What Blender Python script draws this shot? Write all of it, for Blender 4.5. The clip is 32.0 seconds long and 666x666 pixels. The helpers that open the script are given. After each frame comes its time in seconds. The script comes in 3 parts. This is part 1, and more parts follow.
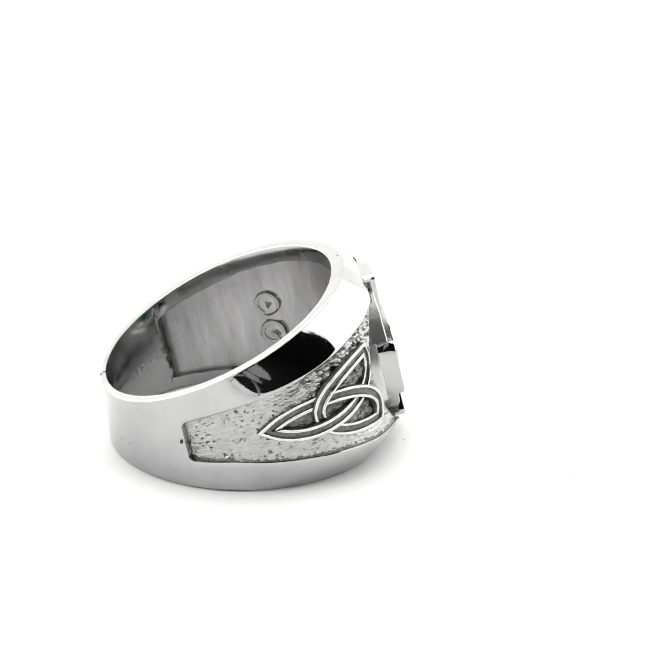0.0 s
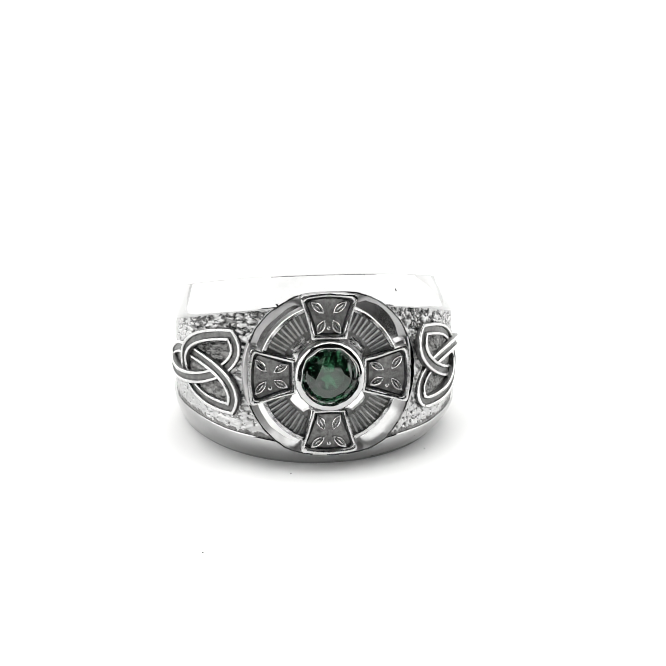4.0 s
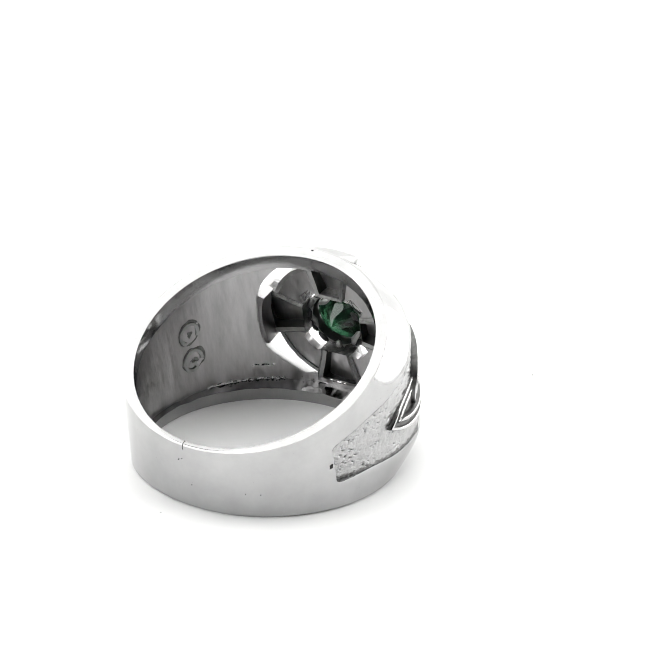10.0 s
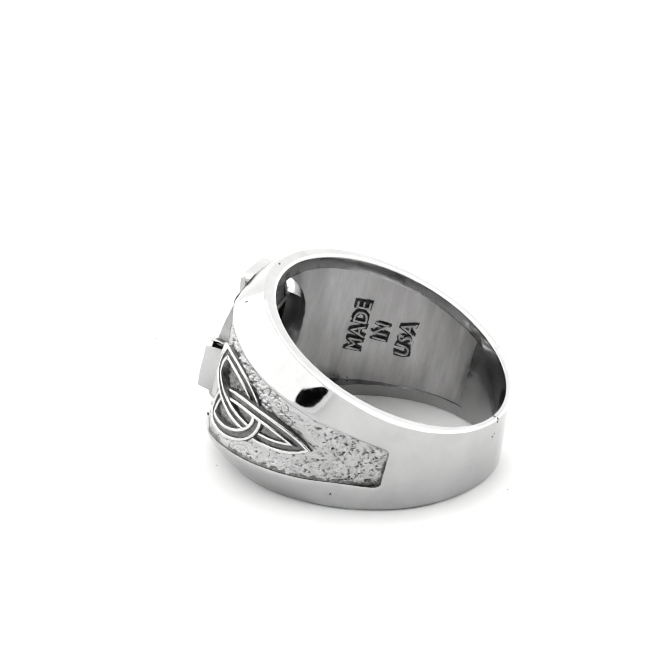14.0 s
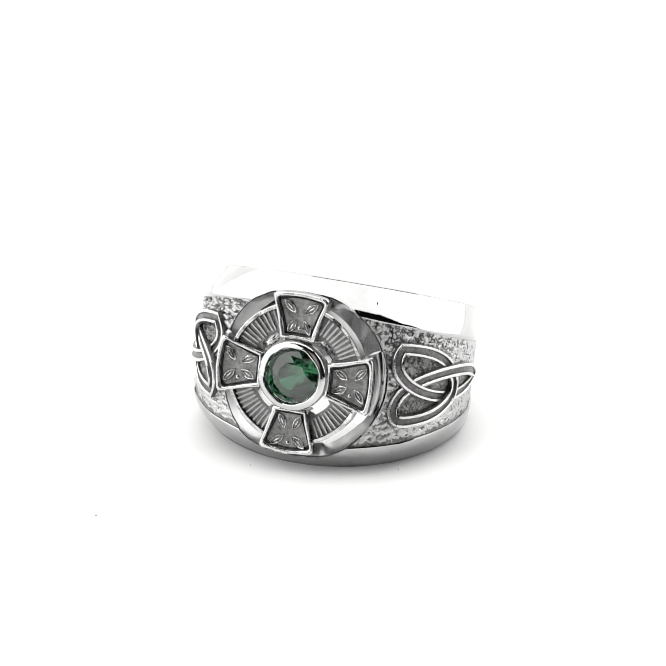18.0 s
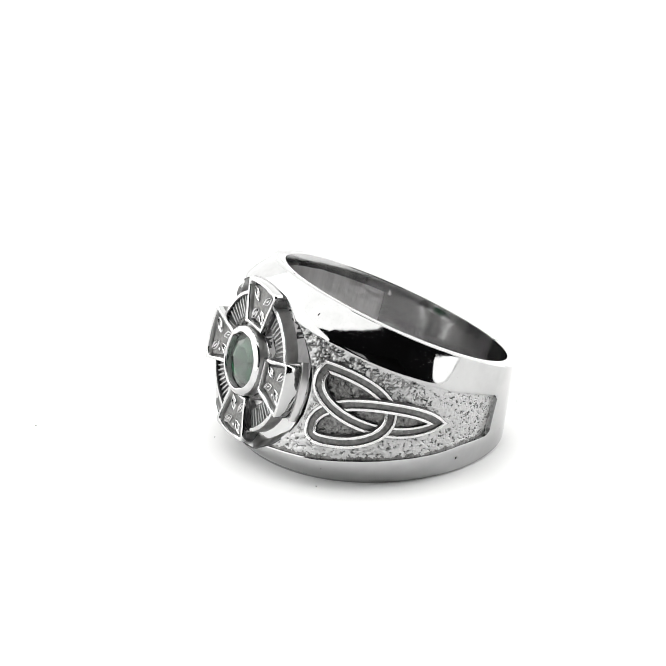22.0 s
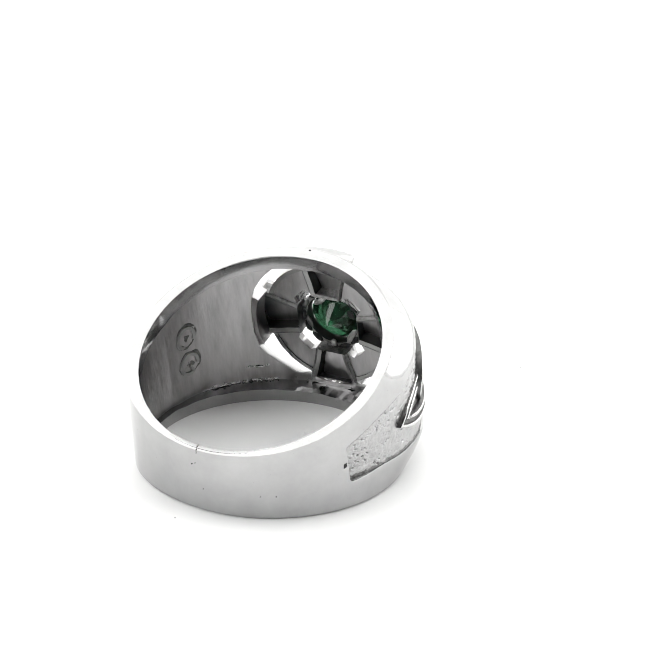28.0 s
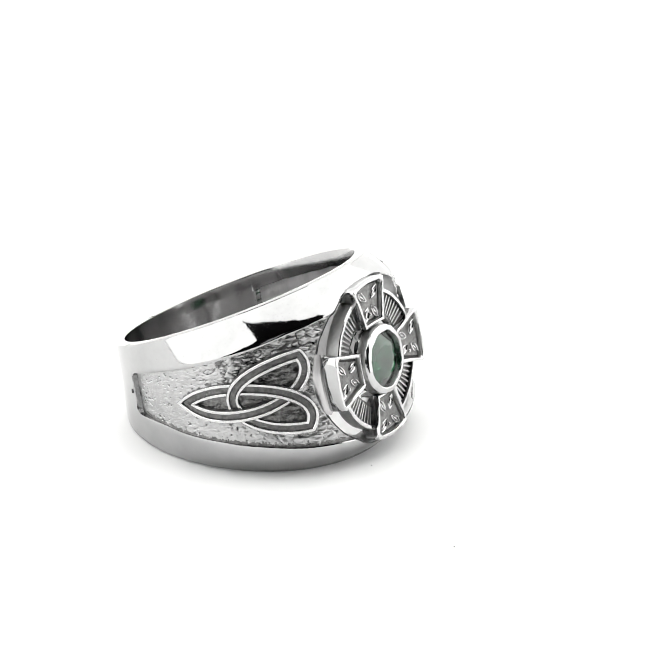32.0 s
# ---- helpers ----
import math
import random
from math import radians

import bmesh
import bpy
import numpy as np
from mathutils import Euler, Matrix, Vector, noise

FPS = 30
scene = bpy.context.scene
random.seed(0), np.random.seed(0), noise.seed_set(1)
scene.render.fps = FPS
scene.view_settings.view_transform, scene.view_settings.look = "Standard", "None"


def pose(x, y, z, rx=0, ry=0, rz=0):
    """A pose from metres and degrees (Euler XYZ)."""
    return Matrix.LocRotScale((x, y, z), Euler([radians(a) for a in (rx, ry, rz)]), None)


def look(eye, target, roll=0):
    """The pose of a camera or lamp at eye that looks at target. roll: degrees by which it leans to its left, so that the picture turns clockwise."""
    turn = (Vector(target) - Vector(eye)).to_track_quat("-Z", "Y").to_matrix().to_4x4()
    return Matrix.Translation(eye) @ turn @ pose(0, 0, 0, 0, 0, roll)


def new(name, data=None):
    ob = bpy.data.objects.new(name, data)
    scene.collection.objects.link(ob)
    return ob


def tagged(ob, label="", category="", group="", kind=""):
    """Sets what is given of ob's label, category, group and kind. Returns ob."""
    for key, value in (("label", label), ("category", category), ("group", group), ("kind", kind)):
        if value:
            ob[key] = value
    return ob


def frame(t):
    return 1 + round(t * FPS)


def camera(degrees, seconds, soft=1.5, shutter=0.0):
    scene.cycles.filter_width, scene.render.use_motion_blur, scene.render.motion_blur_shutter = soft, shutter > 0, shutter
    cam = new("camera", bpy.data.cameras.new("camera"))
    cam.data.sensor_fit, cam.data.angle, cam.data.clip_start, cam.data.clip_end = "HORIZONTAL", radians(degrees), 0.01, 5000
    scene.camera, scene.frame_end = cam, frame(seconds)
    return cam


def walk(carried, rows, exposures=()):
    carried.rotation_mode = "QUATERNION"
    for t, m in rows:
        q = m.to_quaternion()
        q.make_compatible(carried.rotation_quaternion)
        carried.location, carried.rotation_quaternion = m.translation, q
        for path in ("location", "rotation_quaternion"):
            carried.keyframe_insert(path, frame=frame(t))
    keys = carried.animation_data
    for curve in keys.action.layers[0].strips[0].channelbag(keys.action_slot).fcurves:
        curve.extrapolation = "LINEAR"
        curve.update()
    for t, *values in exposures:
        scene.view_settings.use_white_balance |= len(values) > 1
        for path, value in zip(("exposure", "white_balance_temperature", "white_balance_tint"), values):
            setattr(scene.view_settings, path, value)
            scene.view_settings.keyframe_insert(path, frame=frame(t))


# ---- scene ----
U = 0.0002          # one ring unit: a fifth of a millimetre
TURN = 23.973       # degrees a second

# ---- camera: stands still on its support ----
cam = camera(13.153, 32.0, soft=0.9)
EYE = Vector((0.0, -0.2, 0.09842))
YAW, PITCH, ROLL = radians(0.4825), radians(24.241), 1.248
AIM = EYE + Vector((math.sin(YAW) * math.cos(PITCH), math.cos(YAW) * math.cos(PITCH), -math.sin(PITCH)))
walk(cam, [(0.0, look(EYE, AIM, ROLL)), (32.0, look(EYE, AIM, ROLL))])
scene.view_settings.exposure = 0.0

# ---- world: the dim room round the light box ----
world = bpy.data.worlds.new("room")
world.use_nodes = True
scene.world = world
world.node_tree.nodes["Background"].inputs["Color"].default_value = (0.5, 0.5, 0.52, 1)
world.node_tree.nodes["Background"].inputs["Strength"].default_value = 0.01

ROOF, SIDES, REAR = 2.2, 2.35, 1.775     # strength of the light panels


# ---- materials ----
def material(name, color, rough, metal=0.0, vary=0.0, scale=900.0, bump=0.0, bump_scale=4000.0, dark=None, stretch=None, rough_vary=0.0):
    """Principled with colour varied at two scales, and fine relief."""
    m = bpy.data.materials.new(name)
    m.use_nodes = True
    nt = m.node_tree
    b = nt.nodes["Principled BSDF"]
    b.inputs["Roughness"].default_value = rough
    b.inputs["Metallic"].default_value = metal
    tc = nt.nodes.new("ShaderNodeTexCoord")
    mp = nt.nodes.new("ShaderNodeMapping")
    nt.links.new(tc.outputs["Object"], mp.inputs["Vector"])
    if stretch:
        mp.inputs["Scale"].default_value = stretch
    n1 = nt.nodes.new("ShaderNodeTexNoise")
    n1.inputs["Scale"].default_value = scale
    n1.inputs["Detail"].default_value = 6.0
    n1.inputs["Roughness"].default_value = 0.65
    nt.links.new(mp.outputs["Vector"], n1.inputs["Vector"])
    ramp = nt.nodes.new("ShaderNodeMapRange")
    ramp.inputs["From Min"].default_value, ramp.inputs["From Max"].default_value = 0.3, 0.7
    nt.links.new(n1.outputs["Fac"], ramp.inputs["Value"])
    mix = nt.nodes.new("ShaderNodeMix")
    mix.data_type = "RGBA"
    d = dark or tuple(c * (1 - vary) for c in color)
    mix.inputs[6].default_value = (*d, 1)
    mix.inputs[7].default_value = (*color, 1)
    nt.links.new(ramp.outputs["Result"], mix.inputs[0])
    nt.links.new(mix.outputs[2], b.inputs["Base Color"])
    if rough_vary:
        rr = nt.nodes.new("ShaderNodeMapRange")
        rr.inputs["To Min"].default_value, rr.inputs["To Max"].default_value = rough, rough + rough_vary
        n3 = nt.nodes.new("ShaderNodeTexNoise")
        n3.inputs["Scale"].default_value = scale * 0.4
        nt.links.new(tc.outputs["Object"], n3.inputs["Vector"])
        nt.links.new(n3.outputs["Fac"], rr.inputs["Value"])
        nt.links.new(rr.outputs["Result"], b.inputs["Roughness"])
    if bump:
        n2 = nt.nodes.new("ShaderNodeTexNoise")
        n2.inputs["Scale"].default_value = bump_scale
        n2.inputs["Detail"].default_value = 4.0
        nt.links.new(mp.outputs["Vector"], n2.inputs["Vector"])
        bp = nt.nodes.new("ShaderNodeBump")
        bp.inputs["Strength"].default_value = bump
        bp.inputs["Distance"].default_value = 0.0001
        nt.links.new(n2.outputs["Fac"], bp.inputs["Height"])
        nt.links.new(bp.outputs["Normal"], b.inputs["Normal"])
    return m


SILVER = material("polished_silver", (0.448, 0.448, 0.45), 0.03, 1.0, vary=0.15, scale=300, bump=0.16, bump_scale=380, rough_vary=0.06)
BURNISH = material("burnished_silver", (0.42, 0.418, 0.42), 0.09, 1.0, vary=0.15, scale=400, bump=0.25, bump_scale=500, rough_vary=0.1)
COLLAR = material("silver_of_the_opening", (0.5, 0.5, 0.502), 0.28, 1.0, vary=0.25, scale=900, bump=0.3, bump_scale=900, rough_vary=0.1)
TUBE = material("worn_bright_silver", (0.56, 0.56, 0.562), 0.07, 1.0, vary=0.2, scale=900, bump=0.3, bump_scale=900, rough_vary=0.08)
BRUSHED = material("worn_silver_inside", (0.58, 0.572, 0.576), 0.26, 1.0, vary=0.34, scale=600, bump=0.4, bump_scale=1100, stretch=(1.5, 1.5, 0.3), rough_vary=0.1)
STIPPLE = material("stippled_silver", (0.465, 0.465, 0.467), 0.36, 1.0, vary=0.22, scale=1500, bump=0.12, bump_scale=4000)
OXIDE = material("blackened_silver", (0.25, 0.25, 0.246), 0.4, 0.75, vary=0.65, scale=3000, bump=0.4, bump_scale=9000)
RAIL = material("bright_silver_rails", (0.6, 0.6, 0.6), 0.2, 1.0, vary=0.2, scale=1500, bump=0.1, bump_scale=6000)
PITTED = material("pitted_silver", (0.23, 0.23, 0.228), 0.36, 0.9, vary=0.4, scale=2200, bump=0.2, bump_scale=6000)
# strand grooves: darker than the blackened silver, with their shade in the colour
CHANNEL = material("shaded_groove_silver", (0.17, 0.17, 0.168), 0.36, 0.85, vary=0.6, scale=2600, bump=0.3, bump_scale=8000)
TARNISH = material("tarnished_silver", (0.44, 0.44, 0.437), 0.34, 0.9, vary=0.25, scale=1200, bump=0.3, bump_scale=8000)
# black patina round the letters; in grooves and cavities it paints shade
PATINA_SHADE = material("patina_and_shade_black", (0.035, 0.035, 0.035), 0.45, 0.3, vary=0.4, scale=3000)
BLACK = material("black_dirt", (0.02, 0.02, 0.02), 0.7, 0.0, vary=0.3)
WHITE = material("white_acrylic", (0.92, 0.92, 0.92), 0.5, 0.0, vary=0.012, scale=60)
CARD = material("white_lining", (0.88, 0.88, 0.88), 0.8, 0.0, vary=0.02, scale=20)
DARK = material("dark_room_paint", (0.012, 0.012, 0.013), 0.8, 0.0, vary=0.2, scale=3)
PHONE = material("grey_casing", (0.24, 0.24, 0.245), 0.5, 0.0, vary=0.05, scale=40)


def gem_material():
    m = bpy.data.materials.new("green_stone")
    m.use_nodes = True
    nt = m.node_tree
    b = nt.nodes["Principled BSDF"]
    b.inputs["Base Color"].default_value = (0.022, 0.085, 0.043, 1)
    b.inputs["Roughness"].default_value = 0.02
    b.inputs["IOR"].default_value = 1.8
    b.inputs["Specular IOR Level"].default_value = 0.06
    b.inputs["Transmission Weight"].default_value = 0.95
    return m


GEM = gem_material()


def led_material(strength):
    m = bpy.data.materials.new("led_diffuser")
    m.use_nodes = True
    b = m.node_tree.nodes["Principled BSDF"]
    b.inputs["Base Color"].default_value = (0.1, 0.1, 0.1, 1)
    b.inputs["Emission Color"].default_value = (1.0, 1.0, 0.985, 1)
    b.inputs["Emission Strength"].default_value = strength
    return m


ROOF_LEDS, SIDE_LEDS, REAR_FILL = led_material(ROOF), led_material(SIDES), led_material(REAR)


# ---- mesh helpers ----
def mesh_from(name, verts, faces, mats, index=None, smooth=True):
    me = bpy.data.meshes.new(name)
    me.from_pydata([tuple(v) for v in verts], [], faces)
    for m in mats:
        me.materials.append(m)
    if index is not None:
        me.polygons.foreach_set("material_index", index)
    me.polygons.foreach_set("use_smooth", [smooth] * len(me.polygons))
    me.update()
    return me


def tidy(me, angle=35):
    """Normals outwards, and edges sharper than the angle kept sharp."""
    bm = bmesh.new()
    bm.from_mesh(me)
    bmesh.ops.recalc_face_normals(bm, faces=bm.faces)
    for e in bm.edges:
        e.smooth = len(e.link_faces) == 2 and e.calc_face_angle(0) < radians(angle)
    bm.to_mesh(me)
    bm.free()
    return me


def part(name, me, parent, label=""):
    ob = new(name, me)
    ob.parent = parent
    if label:
        ob["label"] = label
    return ob


def box(name, lo, hi, mat, bevel=0.0):
    bm = bmesh.new()
    bmesh.ops.create_cube(bm, size=1)
    for v in bm.verts:
        v.co = Vector([lo[i] + (v.co[i] + 0.5) * (hi[i] - lo[i]) for i in range(3)])
    if bevel:
        bmesh.ops.bevel(bm, geom=bm.edges[:], offset=bevel, segments=2, affect="EDGES")
    me = bpy.data.meshes.new(name)
    bm.to_mesh(me)
    bm.free()
    me.materials.append(mat)
    return new(name, me)


def lathe(profile, steps, close=False):
    """Vertices and faces of a profile of (radius, height) turned about z."""
    v, f, n = [], [], len(profile)
    for i in range(steps):
        a = 2 * math.pi * i / steps
        v += [(r * math.cos(a), r * math.sin(a), z) for r, z in profile]
    for i in range(steps):
        j = (i + 1) % steps
        for k in range(n if close else n - 1):
            l = (k + 1) % n
            f.append((i * n + k, j * n + k, j * n + l, i * n + l))
    return v, f


# ---- the light box ----
box("floor", (-0.28, -0.3, -0.05), (0.28, 0.38, -0.03), CARD)
box("wall_left", (-0.28, -0.345, -0.03), (-0.26, 0.36, 0.5), CARD)
box("wall_right", (0.26, -0.138, -0.03), (0.28, 0.36, 0.5), CARD)
box("wall_back", (-0.28, 0.36, -0.03), (0.28, 0.38, 0.5), CARD)
box("ceiling", (-0.28, -0.165, 0.5), (0.28, 0.38, 0.52), CARD)
box("wall_front", (-0.26, -0.28, -0.03), (0.28, -0.26, 0.014), CARD)
box("room_wall", (-0.7, -0.82, -0.07), (0.7, -0.8, 0.8), DARK)
box("room_floor", (-0.7, -0.8, -0.07), (0.7, 0.45, -0.05), DARK)
for ob in bpy.data.objects:
    if ob.type == "MESH":
        tagged(ob, kind="structure")
lamp = tagged(box("led_panel", (-0.249, -0.16, 0.485), (0.249, 0.35, 0.4995), ROOF_LEDS), "flat white glowing light panel under the box's roof", "lamp")

for side in (-1, 1):
    x0, x1 = sorted((side * 0.2599, side * 0.25))
    tagged(box("led_panel", (x0, -0.133 if side > 0 else -0.34, 0.0), (x1, 0.35, 0.485), SIDE_LEDS), "upright white glowing light panel on the box's side", "lamp", "light panels of the box")
# added fill: an unseen glowing panel that evens the metal's reflections
tagged(box("led_panel", (-0.249, 0.351, 0.0), (0.249, 0.3599, 0.484), REAR_FILL), "unseen white glowing panel added on the box's back to brighten reflections", "lamp", "light panels of the box")
lamp["group"] = "light panels of the box"

# the left side's front edge slants forward towards the roof
for ob in bpy.data.objects:
    if ob.name.startswith(("wall_left", "led_panel")):
        for v in ob.data.vertices:
            if v.co.x < -0.249 and v.co.y < -0.25:
                v.co.y = -0.307 - 0.27 * max(v.co.z, 0.0) + (0.005 if ob.name.startswith("led") else 0.0)

# ---- the filming phone on its stand, behind the eye ----
stand = tagged(new("phone_stand"), "slim grey metal stand holding the phone over the turntable", "stand")
stand.location = (0, -0.243, -0.03)


def stand_part(name, profile, mat):
    v, f = lathe(profile, 32)
    return part(name, tidy(mesh_from(name, v, f, [mat])), stand)


stand_part("foot", [(0.000001, 0), (0.012, 0), (0.0122, 0.003), (0.011, 0.004), (0.004, 0.006), (0.000001, 0.006)], PHONE)
stand_part("pole", [(0.003, 0.005), (0.003, 0.105)], PHONE)
clamp = box("clamp", (-0.012, 0.001, 0.088), (0.012, 0.022, 0.106), PHONE, 0.001)
clamp.parent = stand
phone = tagged(box("phone", (-0.03, -0.01, -0.004), (0.03, 0.08, 0.004), PHONE, 0.002), "light grey phone clamped upright, filming the ring", "phone")
phone.matrix_basis = pose(0.0, -0.2165, 0.0865, 90 - 24, 0, 0)

# ---- the turntable ----
tv, tf = lathe([(0.000001, 0.00004), (0.00038, 0.00003), (0.00044, -0.00012), (0.00056, -0.00012), (0.0008, 0), (0.139, 0), (0.1396, -0.0002), (0.14, -0.0006), (0.14, -0.012), (0.139, -0.013), (0.000001, -0.013)], 128)
turntable = tagged(new("turntable", tidy(mesh_from("turntable", tv, tf, [WHITE]))), "smooth white round turntable plate carrying the ring", "turntable")
foot_v, foot_f = lathe([(0.000001, 0), (0.09, 0), (0.095, -0.004), (0.095, -0.017), (0.000001, -0.017)], 64)
foot = part("base", tidy(mesh_from("base", foot_v, foot_f, [CARD])), turntable)
foot.location = (0, 0, -0.013)

# ---- the ring ----
LEAN, FACE = 13.25, 3.4
CENTRE = (0.00048, 0.005812, 0.00472)
RING = pose(*CENTRE, -LEAN, 0, 0)
ring = tagged(new("finger_ring"), "heavy silver ring with pierced cross head, knotwork and green stone", "ring")


def half(y):
    """Half the band's width at local y; both edges are planes that meet behind the band."""
    return 0.2355 * (103 - y)


def at(psi, r, z):
    """Ring units to metres: psi in degrees from the head's middle, r and z from the ring's axis and mid-plane."""
    a = radians(psi + FACE)
    return Vector((r * math.sin(a) * U, -r * math.cos(a) * U, z * U))


ASIDE, RAISE = -1.1, 1.0       # the head sits a little off the panels' middle and proud of them


def head(u, v, n):
    """The head's own plane: u across, v along the finger, n outwards from the axis."""
    a = radians(FACE)
    q = Vector((u + ASIDE, v, n + RAISE))
    u, v, n = q + noise.noise_vector(q * 0.33) * 0.13 + noise.noise_vector(q * 1.1) * 0.05      # hand-finished casting
    return Vector(((u * math.cos(a) + n * math.sin(a)) * U, (u * math.sin(a) - n * math.cos(a)) * U, v * U))


def ground(psi):
    return float(np.interp(abs(psi), [0, 35, 50, 65, 87, 100, 118, 180], [58.6, 59.4, 58.4, 56.6, 53.0, 50.8, 49.2, 49.2]))


def border(psi):
    """Half the height of the stippled panels."""
    z = float(np.interp(abs(psi), [0, 20, 40, 55, 70, 85, 100, 118, 180], [25.5, 25.0, 22.0, 18.6, 15.6, 12.9, 10.4, 7.9, 7.0]))
    x = (abs(psi) - 115.7) / 2.6
    return z - 1.9 * (1 - math.sqrt(1 - x * x)) if 0 < x < 1 else z


def hollow(psi):
    """Radius of the hollowed inside."""
    return float(np.interp(abs(psi), [0, 20, 40, 55, 66, 78, 95, 118], [53, 52.6, 51.6, 50.6, 49.2, 48.1, 47.8, 47.7]))


END, IN_END, HOLE = 118.0, 117.0, 32.6
FLAT, FLAT_IN = 31.6, 28.4


def inner_radius(psi):
    """Radius of the finger hole, a little out of round."""
    a = radians(psi + FACE)
    return 46.06 - 0.55 * math.cos(a) - 0.6 * math.sin(a) + 0.07 * math.cos(2 * a) + 0.44 * math.sin(2 * a)


def rim_height(psi):
    """Height of the upper rim's inner edge, a plane that leans a little to one side."""
    a, r = radians(psi + FACE), inner_radius(psi)
    return 24.95 + 0.0179 * r * math.sin(a) + 0.2319 * r * math.cos(a)


def rim_rise(psi):
    """How far the upper rim climbs from its inner to its outer edge: the rim lies in one leaning plane."""
    a = radians(psi + FACE)
    return (edge_radius(psi, 1) - inner_radius(psi)) * (0.2319 * math.cos(a) + 0.0179 * math.sin(a))


def edge_radius(psi, side):
    """Outer radius of the band's two edges; the lower one is less worn."""
    if side > 0:
        return float(np.interp(psi, [-180, -165, -150, -130, -105, -92, -60, -30, 0, 30, 60, 95, 115, 130, 145, 165, 180], [49.1, 49.6, 50.5, 51.6, 51.2, 50.5, 50.2, 50.5, 50.8, 50.5, 50.2, 50.6, 51.0, 50.3, 49.4, 48.9, 49.1]))
    worn = float(np.interp(psi, [-180, -160, -125, -95, -60, 0, 60, 110, 135, 160, 180], [-0.9, 0.0, 0.6, 0.6, -0.2, 0.0, 0.0, 0.3, 0.3, -0.8, -0.9]))
    return worn + float(np.interp(abs(psi), [0, 45, 90, 130, 180], [49.8, 50.8, 50.7, 51.6, 52.6]))


def lip_radius(psi, s, crest, side):
    """Outer radius over the polished lip: s runs from the panel's border, 0, to the edge, 1. Behind the panels the band is straight."""
    e, o = edge_radius(psi, side), edge_radius(psi, -side)
    h, zb = 1.0, border(psi) / half(-50 * math.cos(radians(psi + FACE)))
    z = zb + (h - zb) * s
    straight = e + (o - e) * (1 - z) / 2
    w = min(1.0, max(0.0, (abs(psi) - 84) / (END - 85)))
    w = w * w * (3 - 2 * w)
    curved = e + (crest - e) * (1 - s ** (float(np.interp(psi, [76, 92, 105], [1.35, 0.95, 0.8])) if side > 0 else 1.7))
    return curved + (straight - curved) * w


def lip_profile(psi, h, zb, crest, side, steps):
    e, r_in, rise = edge_radius(psi, side), inner_radius(psi), 0.0
    if side > 0:
        h, rise = rim_height(psi), rim_rise(psi)
        pts = [(r_in, h - 0.5), (r_in + 0.12, h - 0.12), (r_in + 0.5, h + 0.03 + rise * 0.1), (r_in + 1.5, h + 0.08 + rise * 0.3), (e - 1.0, h + 0.25 + rise * 0.8), (e - 0.95, h + 0.24 + rise * 0.81), (e - 0.02, h - 0.14 - 0.18 * math.cos(radians(psi)) + rise)]
    else:
        pts = [(r_in, h - 0.6), (r_in + 0.2, h - 0.15), (r_in + 0.6, h), (e - 1.1, h), (e - 0.75, h - 0.08), (e - 0.3, h - 0.42), (e - 0.08, h - 0.85)]
    for k in range(steps + 1):
        s = 1 - k / steps
        worn = (0.45 if side > 0 else 0.18) * max(0.0, 1 - s / 0.09) ** 2 if abs(psi) < END else 0.0       # rounded border of the panel
        pts.append((lip_radius(psi, s, crest, side) - worn, zb + (h + rise - (0.5 if side > 0 else 0.95) - zb) * s))
    return [(r, z * side) for r, z in pts]


def hole_radius(a, wide, flat):
    """Rim of the opening under the cross at the angle a: a circle flattened where the four arms cross it."""
    m = max(abs(math.sin(a)), abs(math.cos(a)))
    return (wide ** -20 + (flat / m) ** -20) ** -0.05


def inner_hole(a):
    """Rim of the same opening on the inside: uneven, with webs of metal beside the upper and lower arms."""
    deg = math.degrees(a) % 360
    wide = float(np.interp(deg, [-45, 45, 135, 225, 315, 405], [28.4, 31.0, 28.3, 30.3, 28.4, 31.0]))
    off = abs((deg % 90) - 45)
    web = (1.2 if abs(math.sin(a)) > 0.7 else 0.0) * min(1.0, max(0.0, (off - 18) / 4.0)) * min(1.0, max(0.0, (29.5 - off) / 3.0))
    return hole_radius(a, wide, FLAT_IN) - web + 0.25 * noise.noise(Vector((math.cos(a) * 9, math.sin(a) * 9, 1)))


def end_step(psi, k):
    """1 in the hollow, 0 past its ragged ends."""
    w = min(1.0, max(0.0, (IN_END + 0.9 * noise.noise(Vector((k * 0.21, 0, 3))) + 0.5 * noise.noise(Vector((k * 0.8, 0, 8))) - abs(psi)) / 9.0 + 0.5))
    return w * w * (3 - 2 * w)


